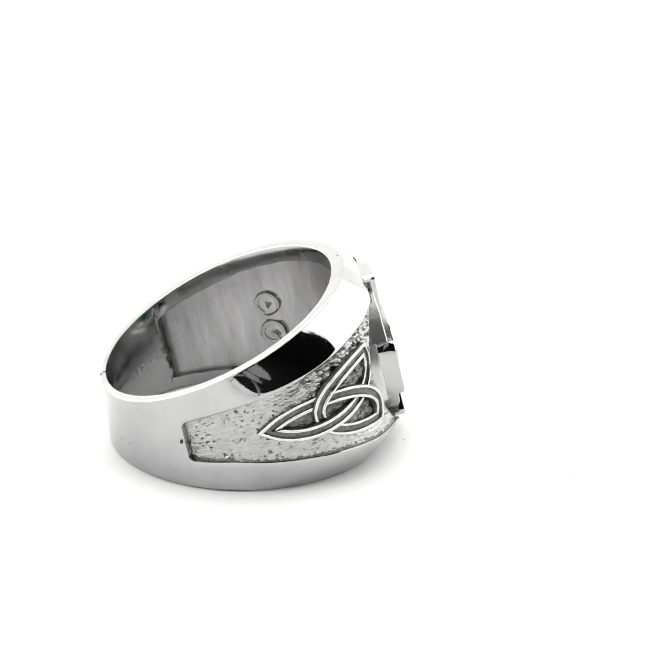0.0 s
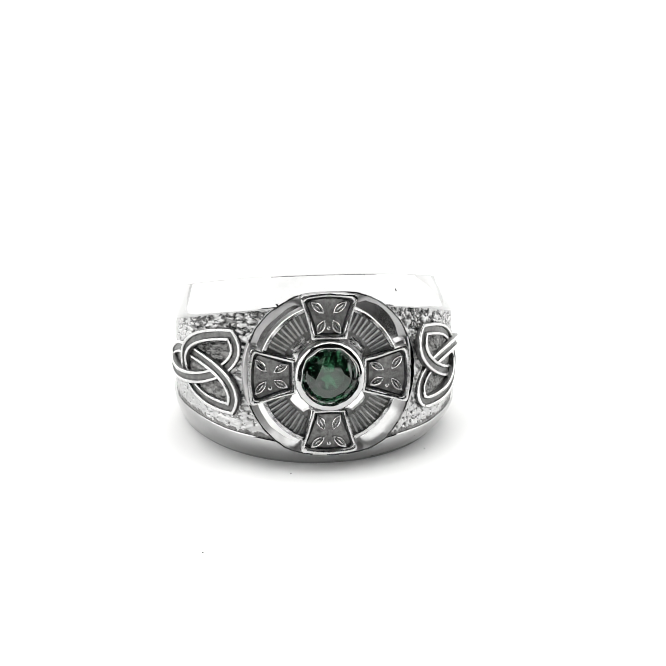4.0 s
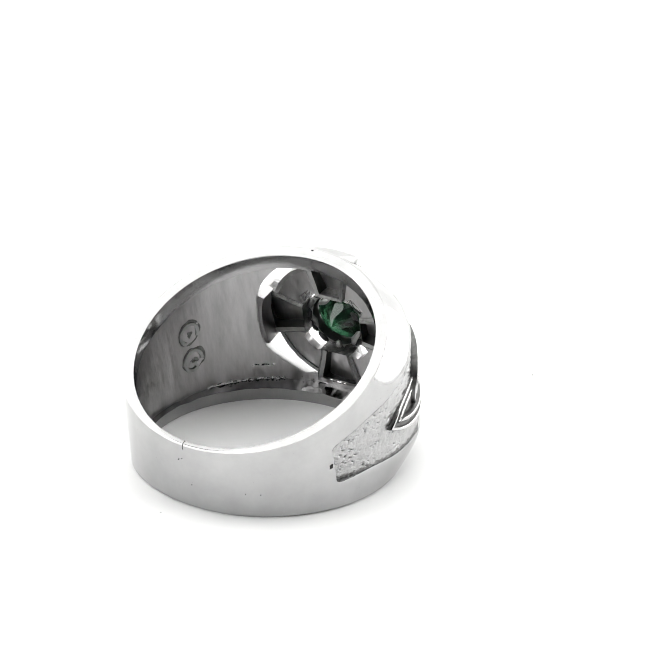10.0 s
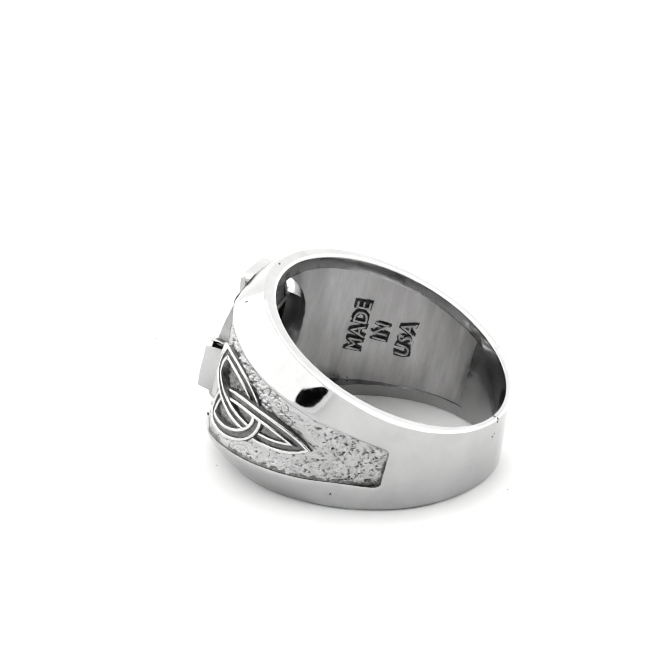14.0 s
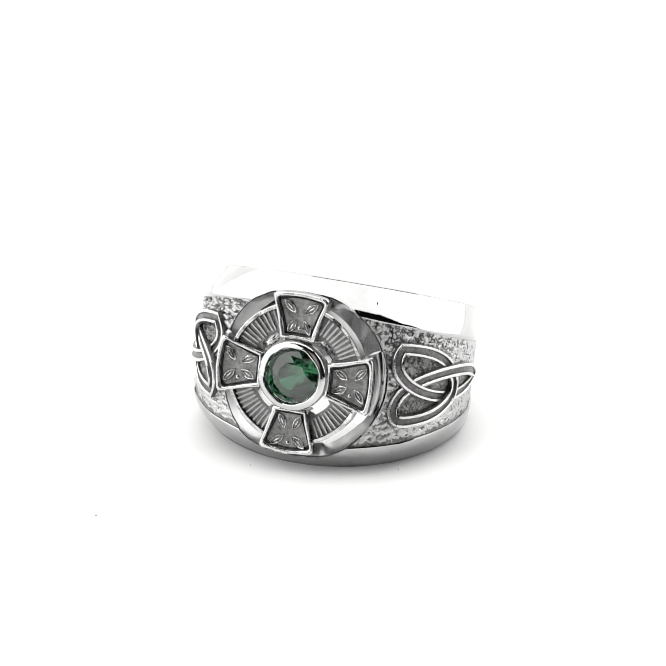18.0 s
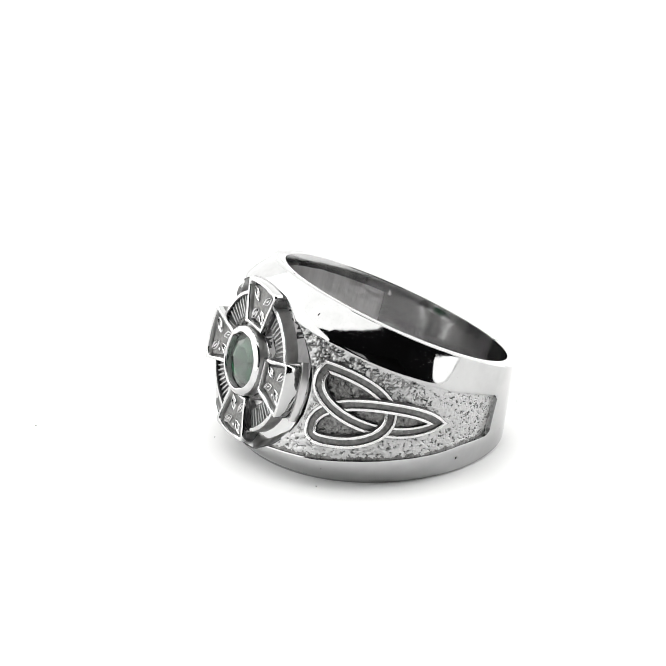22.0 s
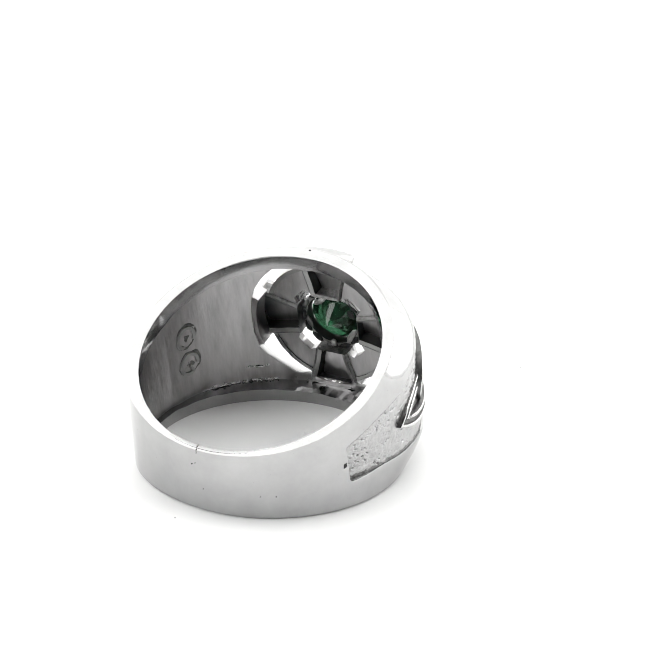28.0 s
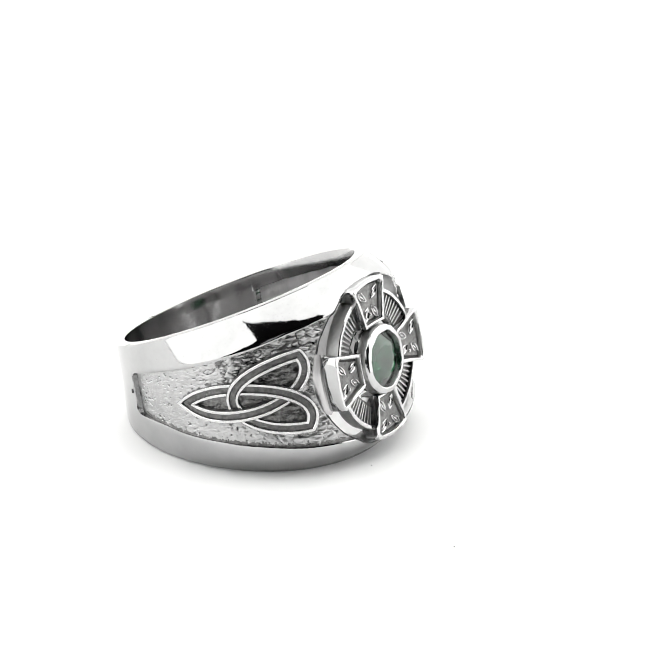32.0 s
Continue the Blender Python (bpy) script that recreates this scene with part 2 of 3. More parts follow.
def build_band():
    cols = sorted({round(x, 3) for x in np.arange(-180, 180, 0.6)} | {round(q * x, 3) for x in np.arange(115.75, 117.7, 0.25) for q in (-1, 1)} | {-END - 0.25, -END + 0.25, END - 0.25, END + 0.25, -IN_END - 0.3, -IN_END + 0.3, IN_END - 0.3, IN_END + 0.3})
    LIP, MID, INN = 28, 40, 48
    verts = []
    for psi in cols:
        panel = abs(psi) < END
        cut = abs(psi) < IN_END
        g, zb = ground(psi), border(psi)
        a = radians(psi + FACE)
        h = half(-50 * math.cos(a))
        crest = g + (0.9 if panel else 0.0)
        top, bottom = (lip_profile(psi, h, zb, crest, side, LIP) for side in (1, -1))
        mid = []
        for k in range(MID + 1):
            z = zb * 0.985 * (1 - 2 * k / MID)
            straight = (edge_radius(psi, 1) + edge_radius(psi, -1)) / 2 + (edge_radius(psi, 1) - edge_radius(psi, -1)) / 2 * z / h
            mid.append((g - 1.2 if panel else straight, z))
        bottom = bottom[::-1]
        lip = h - (4.0 + 2.5 * math.cos(radians(psi) / 2) ** 2) + 0.5 * noise.noise(Vector((psi * 0.13, 0, 7))) + 0.1 * noise.noise(Vector((psi * 0.5, 0, 2)))
        r_in = inner_radius(psi)
        rough = [0.0 if not cut or k in (0, INN) else 0.1 * noise.noise(Vector((psi * 0.16, k * 0.3, 1))) + 0.08 * noise.noise(Vector((psi * 0.6, k * 0.9, 4))) for k in range(INN + 1)]
        inner = [(r_in, -lip - 0.2)] + [(r_in + (hollow(psi) - r_in) * end_step(psi, k) + rough[k], -lip * (1 - 2 * k / INN)) for k in range(INN + 1)] + [(r_in, lip + 0.2)]
        for r, z in top + mid + bottom + inner:
            verts.append([psi, r, z])
    per = len(top) * 2 + len(mid) + len(inner)
    n_in = len(top) * 2 + len(mid)
    V = np.array(verts)
    ps = np.radians(V[:, 0])
    u, v = V[:, 1] * np.sin(ps), V[:, 2]
    rad = np.hypot(u, v)
    front = np.cos(ps) > 0.3
    turn = np.arctan2(v, u)
    hole = np.array([inner_hole(a) if i % per >= n_in else hole_radius(a, HOLE, FLAT) for i, a in enumerate(turn)])
    inside = front & (rad < hole)
    n = len(cols)
    quads, idx = [], []
    for i in range(n):
        j = (i + 1) % n
        for k in range(per):
            l = (k + 1) % per
            q = (i * per + k, j * per + k, j * per + l, i * per + l)
            if inside[list(q)].all():
                continue
            quads.append(q)
            idx.append((2 if not n_in < k < per - 2 or end_step(cols[i], k - n_in - 1) < 0.5 else 1) if k >= n_in - 1 or k == 0 else 0)
    used = set(i for q in quads for i in q)
    for i in used:
        if inside[i] and rad[i] > 1e-6:
            s = hole[i] / rad[i]
            uu = u[i] * s
            V[i, 2] = v[i] * s
            V[i, 0] = math.degrees(math.asin(max(-1, min(1, uu / V[i, 1]))))
    keep = sorted(used)
    to = {o: k for k, o in enumerate(keep)}
    me = mesh_from("band", [at(*V[o]) for o in keep], [tuple(to[i] for i in q) for q in quads], [SILVER, BRUSHED, BURNISH], idx)
    return part("band", tidy(me, 22), ring, "polished tapering silver band hollowed on the inside")


build_band()


def surface(psi, z):
    """Radius of the outer skin near the head."""
    g, zb = ground(psi), border(psi)
    h = rim_height(psi) + rim_rise(psi) if z > 0 else half(-50 * math.cos(radians(psi + FACE)))
    if abs(z) <= zb:
        return g - 0.1
    s = min(1.0, (abs(z) - zb) / (h - 0.5 - zb))
    return lip_radius(psi, s, g + 0.9, 1 if z > 0 else -1)


def build_collar():
    """The wall of the round opening under the cross."""
    v, f, steps = [], [], 144
    for i in range(steps):
        a = 2 * math.pi * i / steps
        rim, hole = hole_radius(a, HOLE, FLAT), inner_hole(a)
        cu, cv = rim * math.cos(a), rim * math.sin(a)
        r = 57.0
        for _ in range(6):
            psi = math.degrees(math.asin(cu / r))
            r = surface(psi, cv)
        n_out = math.sqrt(r * r - cu * cu)
        ri = hollow(psi)
        n_in = math.sqrt(ri * ri - (hole * math.cos(a)) ** 2) - 0.1
        for rr, nn in ((hole + 0.4, n_in - 0.1), (hole - 0.1, n_in + 0.2), (hole + 0.1, n_in + 1.4), (rim - 0.3, n_out + 0.15), (rim + 0.25 + 0.25 * noise.noise(Vector((i * 0.4, 1, 0))), n_out + 0.1)):
            v.append(head(rr * math.cos(a) - ASIDE, rr * math.sin(a), nn - RAISE))
    for i in range(steps):
        j = (i + 1) % steps
        for k in range(4):
            f.append((i * 5 + k, j * 5 + k, j * 5 + k + 1, i * 5 + k + 1))
    # broken black line along the opening's outer edge
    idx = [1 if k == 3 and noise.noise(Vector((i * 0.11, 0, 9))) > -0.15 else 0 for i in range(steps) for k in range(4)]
    part("collar", tidy(mesh_from("collar", v, f, [COLLAR, PATINA_SHADE], idx), 40), ring)


build_collar()

# ---- knotwork in the panels ----
ARCLEN = np.cumsum([0] + [radians(0.5) * (ground(p) + 1) for p in np.arange(0, 130, 0.5)])
S0, S1 = (float(np.interp(p, np.arange(0, 130.5, 0.5), ARCLEN)) for p in (37.6, 86.0))


def arc_points(k, steps):
    """One of the three arcs of the knot in its unit plane, from tip to tip."""
    b = (0.33, 0.2, 0.24)[k]
    cx = (b * b - 1) / (2 * (b + 0.5))      # circle through both tips and the bulge
    R = b - cx
    a0 = math.atan2(0.866, -0.5 - cx)
    out = []
    for i in range(steps + 1):
        a = a0 - 2 * a0 * i / steps
        x, y = cx + R * math.cos(a), R * math.sin(a)
        t = radians(120 * k)
        out.append((x * math.cos(t) - y * math.sin(t), x * math.sin(t) + y * math.cos(t)))
    return out


def knot_plane(p):
    """Unit plane to (arc length, z)."""
    tip = max(0.0, (p[0] - 0.4) / 0.6)
    return S0 + (p[0] + 0.5) / 1.5 * (S1 - S0) - 2.2 * tip ** 1.5, p[1] / 0.866 * 14.0


ARCS = [[knot_plane(p) for p in arc_points(k, 72)] for k in range(3)]
NEAR = [p for arc in ARCS for p in arc[::3]]
PIT = -0.3


def rounded_arcs():
    """The same arcs with the lower front corner turned in a bend."""
    arcs = [list(a) for a in ARCS]
    cut = 3
    a, c, b = Vector(arcs[0][-cut - 1]), Vector(arcs[0][-1]), Vector(arcs[1][cut])
    bend = [(1 - t) ** 2 * a + 2 * t * (1 - t) * c + t * t * b for t in (i / (2 * cut) for i in range(2 * cut + 1))]
    arcs[0][-cut - 1:] = [tuple(p) for p in bend[:cut + 1]]
    arcs[1][:cut + 1] = [tuple(p) for p in bend[cut:]]
    return arcs


def in_knot(s, z):
    """Whether a place of the panel lies inside the knot's outline."""
    hits = 0
    for arc in ARCS:
        pts = arc + [arc[0]]
        odd = False
        for (x0, y0), (x1, y1) in zip(pts, pts[1:]):
            if (y0 > z) != (y1 > z) and s < x0 + (z - y0) / (y1 - y0) * (x1 - x0):
                odd = not odd
        hits += odd
    return hits >= 2


def psi_of(s):
    return float(np.interp(s, ARCLEN, np.arange(0, 130.5, 0.5)))


def relief(psi, z):
    """How deep the stippling is cut: boldly beside the head and the upper border, shallow towards the band."""
    return float(np.interp(psi, [20, 45, 62, 85, END], [1.0, 1.0, 0.7, 0.42, 0.34])) * (0.8 + 0.3 * z / border(psi))


def pebbles(s, z, side, depth):
    """Height of the stippling: bold grains with creases between them beside the head, a shallow pitted skin towards the band."""
    near = min(1.0, max(0.0, (depth - 0.45) / (0.4 if side < 0 else 0.65)))
    q = Vector((s * (0.32 if side < 0 else 0.6) + 31 * side, z * (0.78 if side < 0 else 0.62), 5.0))
    dist, _ = noise.voronoi(q + noise.noise_vector(q * 0.7) * 0.5)
    crease = max(0.0, 1.0 - (dist[1] - dist[0]) / 0.4)
    crease = crease * crease * (3 - 2 * crease)
    open_ = min(1.0, max(0.0, (0.6 if side < 0 else 0.8) + 1.5 * noise.noise(q * 0.75)))
    bold = (0.34 if side < 0 else 0.5) * (0.5 - min(1.0, dist[0])) - 0.95 * crease * open_ + 0.2 * noise.noise(q * 0.5)
    p = Vector((s * (0.48 if side < 0 else 0.6) + 17 * side, z * 0.72, 2.0))
    spot, _ = noise.voronoi(p + noise.noise_vector(p * 1.3) * (0.4 if side < 0 else 0.7))
    pit = max(0.0, 1.0 - spot[0] / (0.5 if side < 0 else 0.62))
    gate = min(1.0, max(0.0, (0.75 if side < 0 else 0.9) + 1.6 * noise.noise(p * 0.8)))
    fine = 0.2 * noise.noise(p * 2.1) + 0.24 * noise.noise(p * 0.9) - pit * pit * ((0.3 if side < 0 else 0.5) + 1.05 * gate)
    return 1.35 * bold * near + fine * (1 - near) * (0.75 + 0.4 * noise.noise(p * 0.25)) + 0.04 * noise.noise(q * 4.4)


def build_panel(side):
    """The stippled floor of a shoulder, and the blackened floor inside its knot, which is returned."""
    nu, nv = 400, 160
    v, f, inner, pits, tall = [], [], [], [], []
    for i in range(nu + 1):
        psi = 17.0 + (END + 0.15 - 17.0) * i / nu
        g, zb, s = ground(psi), border(psi), float(np.interp(psi, np.arange(0, 130.5, 0.5), ARCLEN))
        for j in range(nv + 1):
            z = zb * (2 * j / nv - 1)
            w = min(1.0, (zb - abs(z)) / 1.2 + 0.3, (END - psi) / 1.5 + 0.2)
            if math.hypot(g * math.sin(radians(psi)), z) < HOLE + 0.4:
                w *= 0.0
            tall.append(pebbles(s, z, side, relief(psi, z)) * max(w, 0.0))
            v.append(at(side * psi, g + 0.85 * tall[-1], z))
    for i in range(nu):
        psi = 17.0 + (END + 0.15 - 17.0) * (i + 0.5) / nu
        s = float(np.interp(psi, np.arange(0, 130.5, 0.5), ARCLEN))
        for j in range(nv):
            z = border(psi) * (2 * (j + 0.5) / nv - 1)
            if math.hypot(ground(psi) * math.sin(radians(psi)), z) < HOLE:
                continue
            q = (i * (nv + 1) + j, (i + 1) * (nv + 1) + j, (i + 1) * (nv + 1) + j + 1, i * (nv + 1) + j + 1)
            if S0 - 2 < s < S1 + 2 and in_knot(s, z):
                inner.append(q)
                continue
            f.append(q)
            # patina beside the rails; pits and the lower border are also darkened for shade
            patch = noise.noise(Vector((s * 0.5, z * 0.5, 3 + side))) + 0.5 * noise.noise(Vector((s * 1.7, z * 1.7, side)))
            low = border(psi) + z
            beside = S0 - 4 < s < S1 + 4 and any(abs(s - a[0]) + abs(z - a[1]) < 3.1 + 1.3 * patch for a in NEAR)
            near = min(1.0, max(0.0, (relief(psi, z) - 0.5) / 0.4))
            deep = tall[q[0]] < PIT - 0.22 * near + 0.04 * patch
            pits.append(1 if low < 1.25 + 1.3 * patch or (END - psi) < 0.6 + patch or beside else 2 if deep else 0)

    def piece(name, quads, mats, index=None):
        keep = sorted({i for q in quads for i in q})
        to = {o: k for k, o in enumerate(keep)}
        return tidy(mesh_from(name, [v[o] for o in keep], [tuple(to[i] for i in q) for q in quads], mats, index), 70)
    part("panel", piece("panel", f, [STIPPLE, OXIDE, PITTED], pits), ring, "sunken stippled silver panel on the ring's shoulder")
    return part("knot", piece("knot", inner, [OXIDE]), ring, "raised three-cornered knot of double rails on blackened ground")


def build_knot(side, knot):
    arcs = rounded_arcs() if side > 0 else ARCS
    for k in range(3):
        arc = arcs[k]
        n = len(arc)
        prof = [(-2.45, -1.0, 1), (-2.35, 1.45, 0), (-2.1, 1.75, 0), (-1.3, 1.75, 0), (-1.05, 1.45, 1), (-0.85, 0.9, 1), (0.85, 0.9, 1), (1.05, 1.45, 0), (1.3, 1.75, 0), (2.1, 1.75, 0), (2.35, 1.45, 1), (2.45, -1.0, 0)]
        v, f, idx = [], [], []
        for i, (s, z) in enumerate(arc):
            a, b = arc[max(i - 1, 0)], arc[min(i + 1, n - 1)]
            tx, tz = b[0] - a[0], b[1] - a[1]
            L = math.hypot(tx, tz)
            nx, nz = -tz / L, tx / L
            if i in (0, n - 1):
                # mitre at the pointed corners
                other = arcs[(k - 1) % 3][-2] if i == 0 else arcs[(k + 1) % 3][1]
                near = arc[1] if i == 0 else arc[-2]
                d1, d2 = (Vector((s - q[0], z - q[1])).normalized() for q in (near, other))
                d = (d1 + d2)
                if d.length > 0.25:
                    d.normalize()
                    sine = max(abs(d1.x * d.y - d1.y * d.x), 0.3)
                    sign = 1 if nx * d.x + nz * d.y > 0 else -1
                    nx, nz = sign * d.x / sine, sign * d.y / sine
            w = i / (n - 1)
            tips = []
            for tip, near, other in ((arc[0], arc[6], arcs[(k - 1) % 3][-7]), (arc[-1], arc[-7], arcs[(k + 1) % 3][6])):
                T = Vector(tip)
                e1, e2 = (Vector(near) - T).normalized(), (Vector(other) - T).normalized()
                if e1.dot(e2) > 0.1:
                    axis = (e1 + e2).normalized()
                    tips.append((T, axis, (e1 - axis * e1.dot(axis)).normalized()))
            lift = -1.0 * side * math.sin(2 * math.pi * w)
            for off, hgt, _ in prof:
                ss, zz = s + nx * off, z + nz * off
                for T, axis, away in tips:
                    q = Vector((ss, zz)) - T
                    if q.length < 13 and -2 < q.dot(away) < 0 and q.dot(axis) > 0:
                        ss, zz = Vector((ss, zz)) - away * q.dot(away)
                psi = psi_of(ss)
                v.append(at(side * psi, ground(psi) + hgt + lift, zz))
        m = len(prof)
        for i in range(n - 1):
            for j in range(m - 1):
                f.append((i * m + j, (i + 1) * m + j, (i + 1) * m + j + 1, i * m + j + 1))
                idx.append(prof[j][2])
        f += [tuple(range(m)), tuple(range((n - 1) * m, n * m))]
        idx += [0, 0]
        part("strand", tidy(mesh_from("strand", v, f, [RAIL, CHANNEL], idx), 40), knot)


for side in (-1, 1):
    build_knot(side, build_panel(side))

# ---- the cross head ----
N_BACK, N_FLOOR, N_RIM = 51.5, 57.3, 59.05


def turned(p, k):
    c, s = ((1, 0), (0, 1), (-1, 0), (0, -1))[k]
    return p[0] * c - p[1] * s, p[0] * s + p[1] * c


def arm_outline(u0, h0, u1, h1, bulge):
    """Flared outline with rounded outer corners."""
    def side(i, sign):
        return u0 + (u1 - u0) * i / 6, sign * (h0 + (h1 - h0) * (i / 6) ** 1.15)

    def corner(sign):
        return [(u1 - 1.3, sign * (h1 - 0.35)), (u1 - 0.35, sign * (h1 - 0.4)), (u1 + bulge * 0.3, sign * (h1 - 1.4))]
    pts = [(u0, -h0 + 2 * h0 * i / 4) for i in range(5)]
    pts += [side(i, 1) for i in range(1, 6)] + corner(1)
    pts += [(u1 + bulge * (1 - (2 * i / 10 - 1) ** 2), h1 - 2 * h1 * i / 10) for i in range(2, 9)]
    pts += corner(-1)[::-1] + [side(i, -1) for i in range(5, 0, -1)]
    return pts


def build_arm(k):
    out, inn = ((29.5, 0.0), (30.0, 1.0), (29.3, 0.0), (28.8, 0.0))[k]      # the lowest arm is the shortest
    loops = [(arm_outline(u0 + inn, h0, out - (30.0 - u1), h1, 1.2), n) for (u0, h0, u1, h1), n in (
        ((12.6, 6.7, 30.0, 11.0), N_BACK), ((12.6, 6.7, 30.0, 11.0), 56.9), ((12.6, 6.7, 30.0, 11.0), N_RIM - 0.6), ((12.75, 6.55, 29.85, 10.85), N_RIM - 0.12),
        ((13.2, 6.1, 29.35, 10.3), N_RIM + 0.05), ((13.85, 5.45, 28.75, 9.55), N_RIM - 0.1), ((14.05, 5.2, 28.55, 9.3), N_RIM - 0.6),
        ((14.15, 5.05, 28.45, 9.15), N_FLOOR - 0.6), ((14.8, 4.5, 27.85, 8.5), N_FLOOR - 0.65), ((15.0, 4.35, 27.65, 8.3), N_FLOOR + 0.1),
        ((15.3, 4.15, 27.4, 8.05), N_FLOOR))]
    back = [(arm_outline(12.9, 3.7, out - 0.5, 7.7, 1.1), N_FLOOR - 1.8), (arm_outline(12.8, 4.2, out - 0.4, 8.2, 1.1), N_BACK - 0.1), (arm_outline(12.7, 5.7, out - 0.2, 9.9, 1.2), N_BACK - 0.7)]
    v, f, idx = [], [], []
    m = len(loops[0][0])
    for row, (pts, n) in enumerate(loops + back):
        lean = 0.15 if row == len(loops) else 0.0        # the cavity's floor falls away downwards
        mid = turned((21.0, 0.0), k)[1]
        v += [head(*turned(p, k), n - lean * (turned(p, k)[1] - mid)) for p in pts]
    for r in range(len(loops) - 1):
        f += [(r * m + i, r * m + (i + 1) % m, (r + 1) * m + (i + 1) % m, (r + 1) * m + i) for i in range(m)]
        # groove painted black for the walls' dark reflections; lower sides drawn as dark outlines
        idx += [(0, 0, 0, 5, 5, 0, 4, 3, 5, 1)[r]] * m if r else [0 if 9 < i < 22 else 1 for i in range(m)]
    f += [tuple(range(10 * m, 11 * m)), tuple(range(11 * m, 12 * m))]
    idx += [1, 2]
    # cavity walls painted black for the shade inside the arm's back
    for r, to, mat in ((11, 12, 3), (12, 13, 4), (13, 0, 1)):
        f += [(r * m + i, r * m + (i + 1) % m, to * m + (i + 1) % m, to * m + i) for i in range(m)]
        idx += [mat] * m
    # the post that ties the arm's outer end to the band
    v2, f2 = sector(28.0, 31.6 if k != 3 else 30.2, -22.0, 22.0, 44.8 if k % 2 == 0 else 51.2, 52.4, k, steps=10)
    f += [tuple(i + len(v) for i in q) for q in f2]
    v += v2
    idx += [2] * len(f2)
    arm = part("cross_arm", tidy(mesh_from("cross_arm", v, f, [SILVER, OXIDE, BRUSHED, PATINA_SHADE, TARNISH, RAIL], idx), 50), ring, "flared cross arm with bright rim and blackened floor")
    for du, dv, ang, size in ((3.5, 4.2, 50, 3.6), (3.5, -4.2, -50, 3.6), (-3.9, 2.9, -28, 3.3), (-3.9, -2.9, 28, 3.3)):
        build_leaf(arm, k, 22.0 + du, dv, ang, size)
    build_dot(arm, k, *((26.2, 0.0), (17.6, 0.0), (22.0, 4.6), (22.0, -4.6))[(1 if k == 1 else 0) if k % 2 else 2 + (k == 0)])


def build_leaf(arm, k, u, w, ang, L):
    ca, sa = math.cos(radians(ang)), math.sin(radians(ang))

    def ves(scale, wide):
        pts = []
        for i in range(8):
            t = i / 8
            pts.append((L * scale * (1 - 2 * t), wide * (1 - (1 - 2 * t) ** 2)))
        for i in range(8):
            t = i / 8
            pts.append((-L * scale * (1 - 2 * t), -wide * (1 - (1 - 2 * t) ** 2)))
        return pts
    rings = [(ves(1.0, 1.65), N_FLOOR - 0.1), (ves(0.97, 1.6), N_FLOOR + 0.5), (ves(0.86, 1.25), N_FLOOR + 0.75), (ves(0.74, 0.92), N_FLOOR + 0.5), (ves(0.66, 0.75), N_FLOOR - 0.05), (ves(0.5, 0.4), N_FLOOR - 0.05), (ves(0.42, 0.25), N_FLOOR + 0.4)]
    v, f, idx = [], [], []
    for pts, n in rings:
        for x, y in pts:
            v.append(head(*turned((u + x * ca - y * sa, w + x * sa + y * ca), k), n))
    for r in range(6):
        f += [(r * 16 + i, r * 16 + (i + 1) % 16, (r + 1) * 16 + (i + 1) % 16, (r + 1) * 16 + i) for i in range(16)]
        idx += [1 if r == 4 else 0] * 16
    f.append(tuple(range(96, 112)))
    idx.append(0)
    part("leaf", tidy(mesh_from("leaf", v, f, [RAIL, PATINA_SHADE], idx), 50), arm)


def build_dot(arm, k, u, w):
    v, f = lathe([(0.75, -0.2), (0.7, 0.35), (0.4, 0.6), (0.01, 0.65)], 12)
    part("boss", tidy(mesh_from("boss", [head(*turned((u + x, w + y), k), N_FLOOR + z) for x, y, z in v], f, [SILVER])), arm)


def sector(r0, r1, a0, a1, n0, n1, k, steps=20, bevel=0.25, web=0.0):
    prof = [(r0, n0), (r0, n1 - bevel), (r0 + bevel, n1), (r1 - bevel, n1), (r1, n1 - bevel), (r1, n0)]
    v, f = [], []
    for i in range(steps + 1):
        a = radians(a0 + (a1 - a0) * i / steps)
        # metal left between the arms at the slot's two ends
        near = web * min(1.0, max(0.0, abs(i / steps - 0.5) * 5.0 - 1.2)) ** 0.6
        v += [head(*turned(((r - near * (j < 3)) * math.cos(a), (r - near * (j < 3)) * math.sin(a)), k), n) for j, (r, n) in enumerate(prof)]
    m = len(prof)
    for i in range(steps):
        f += [(i * m + j, (i + 1) * m + j, (i + 1) * m + (j + 1) % m, i * m + (j + 1) % m) for j in range(m)]
    f += [tuple(range(m)), tuple(range(steps * m, steps * m + m))]
    return v, f


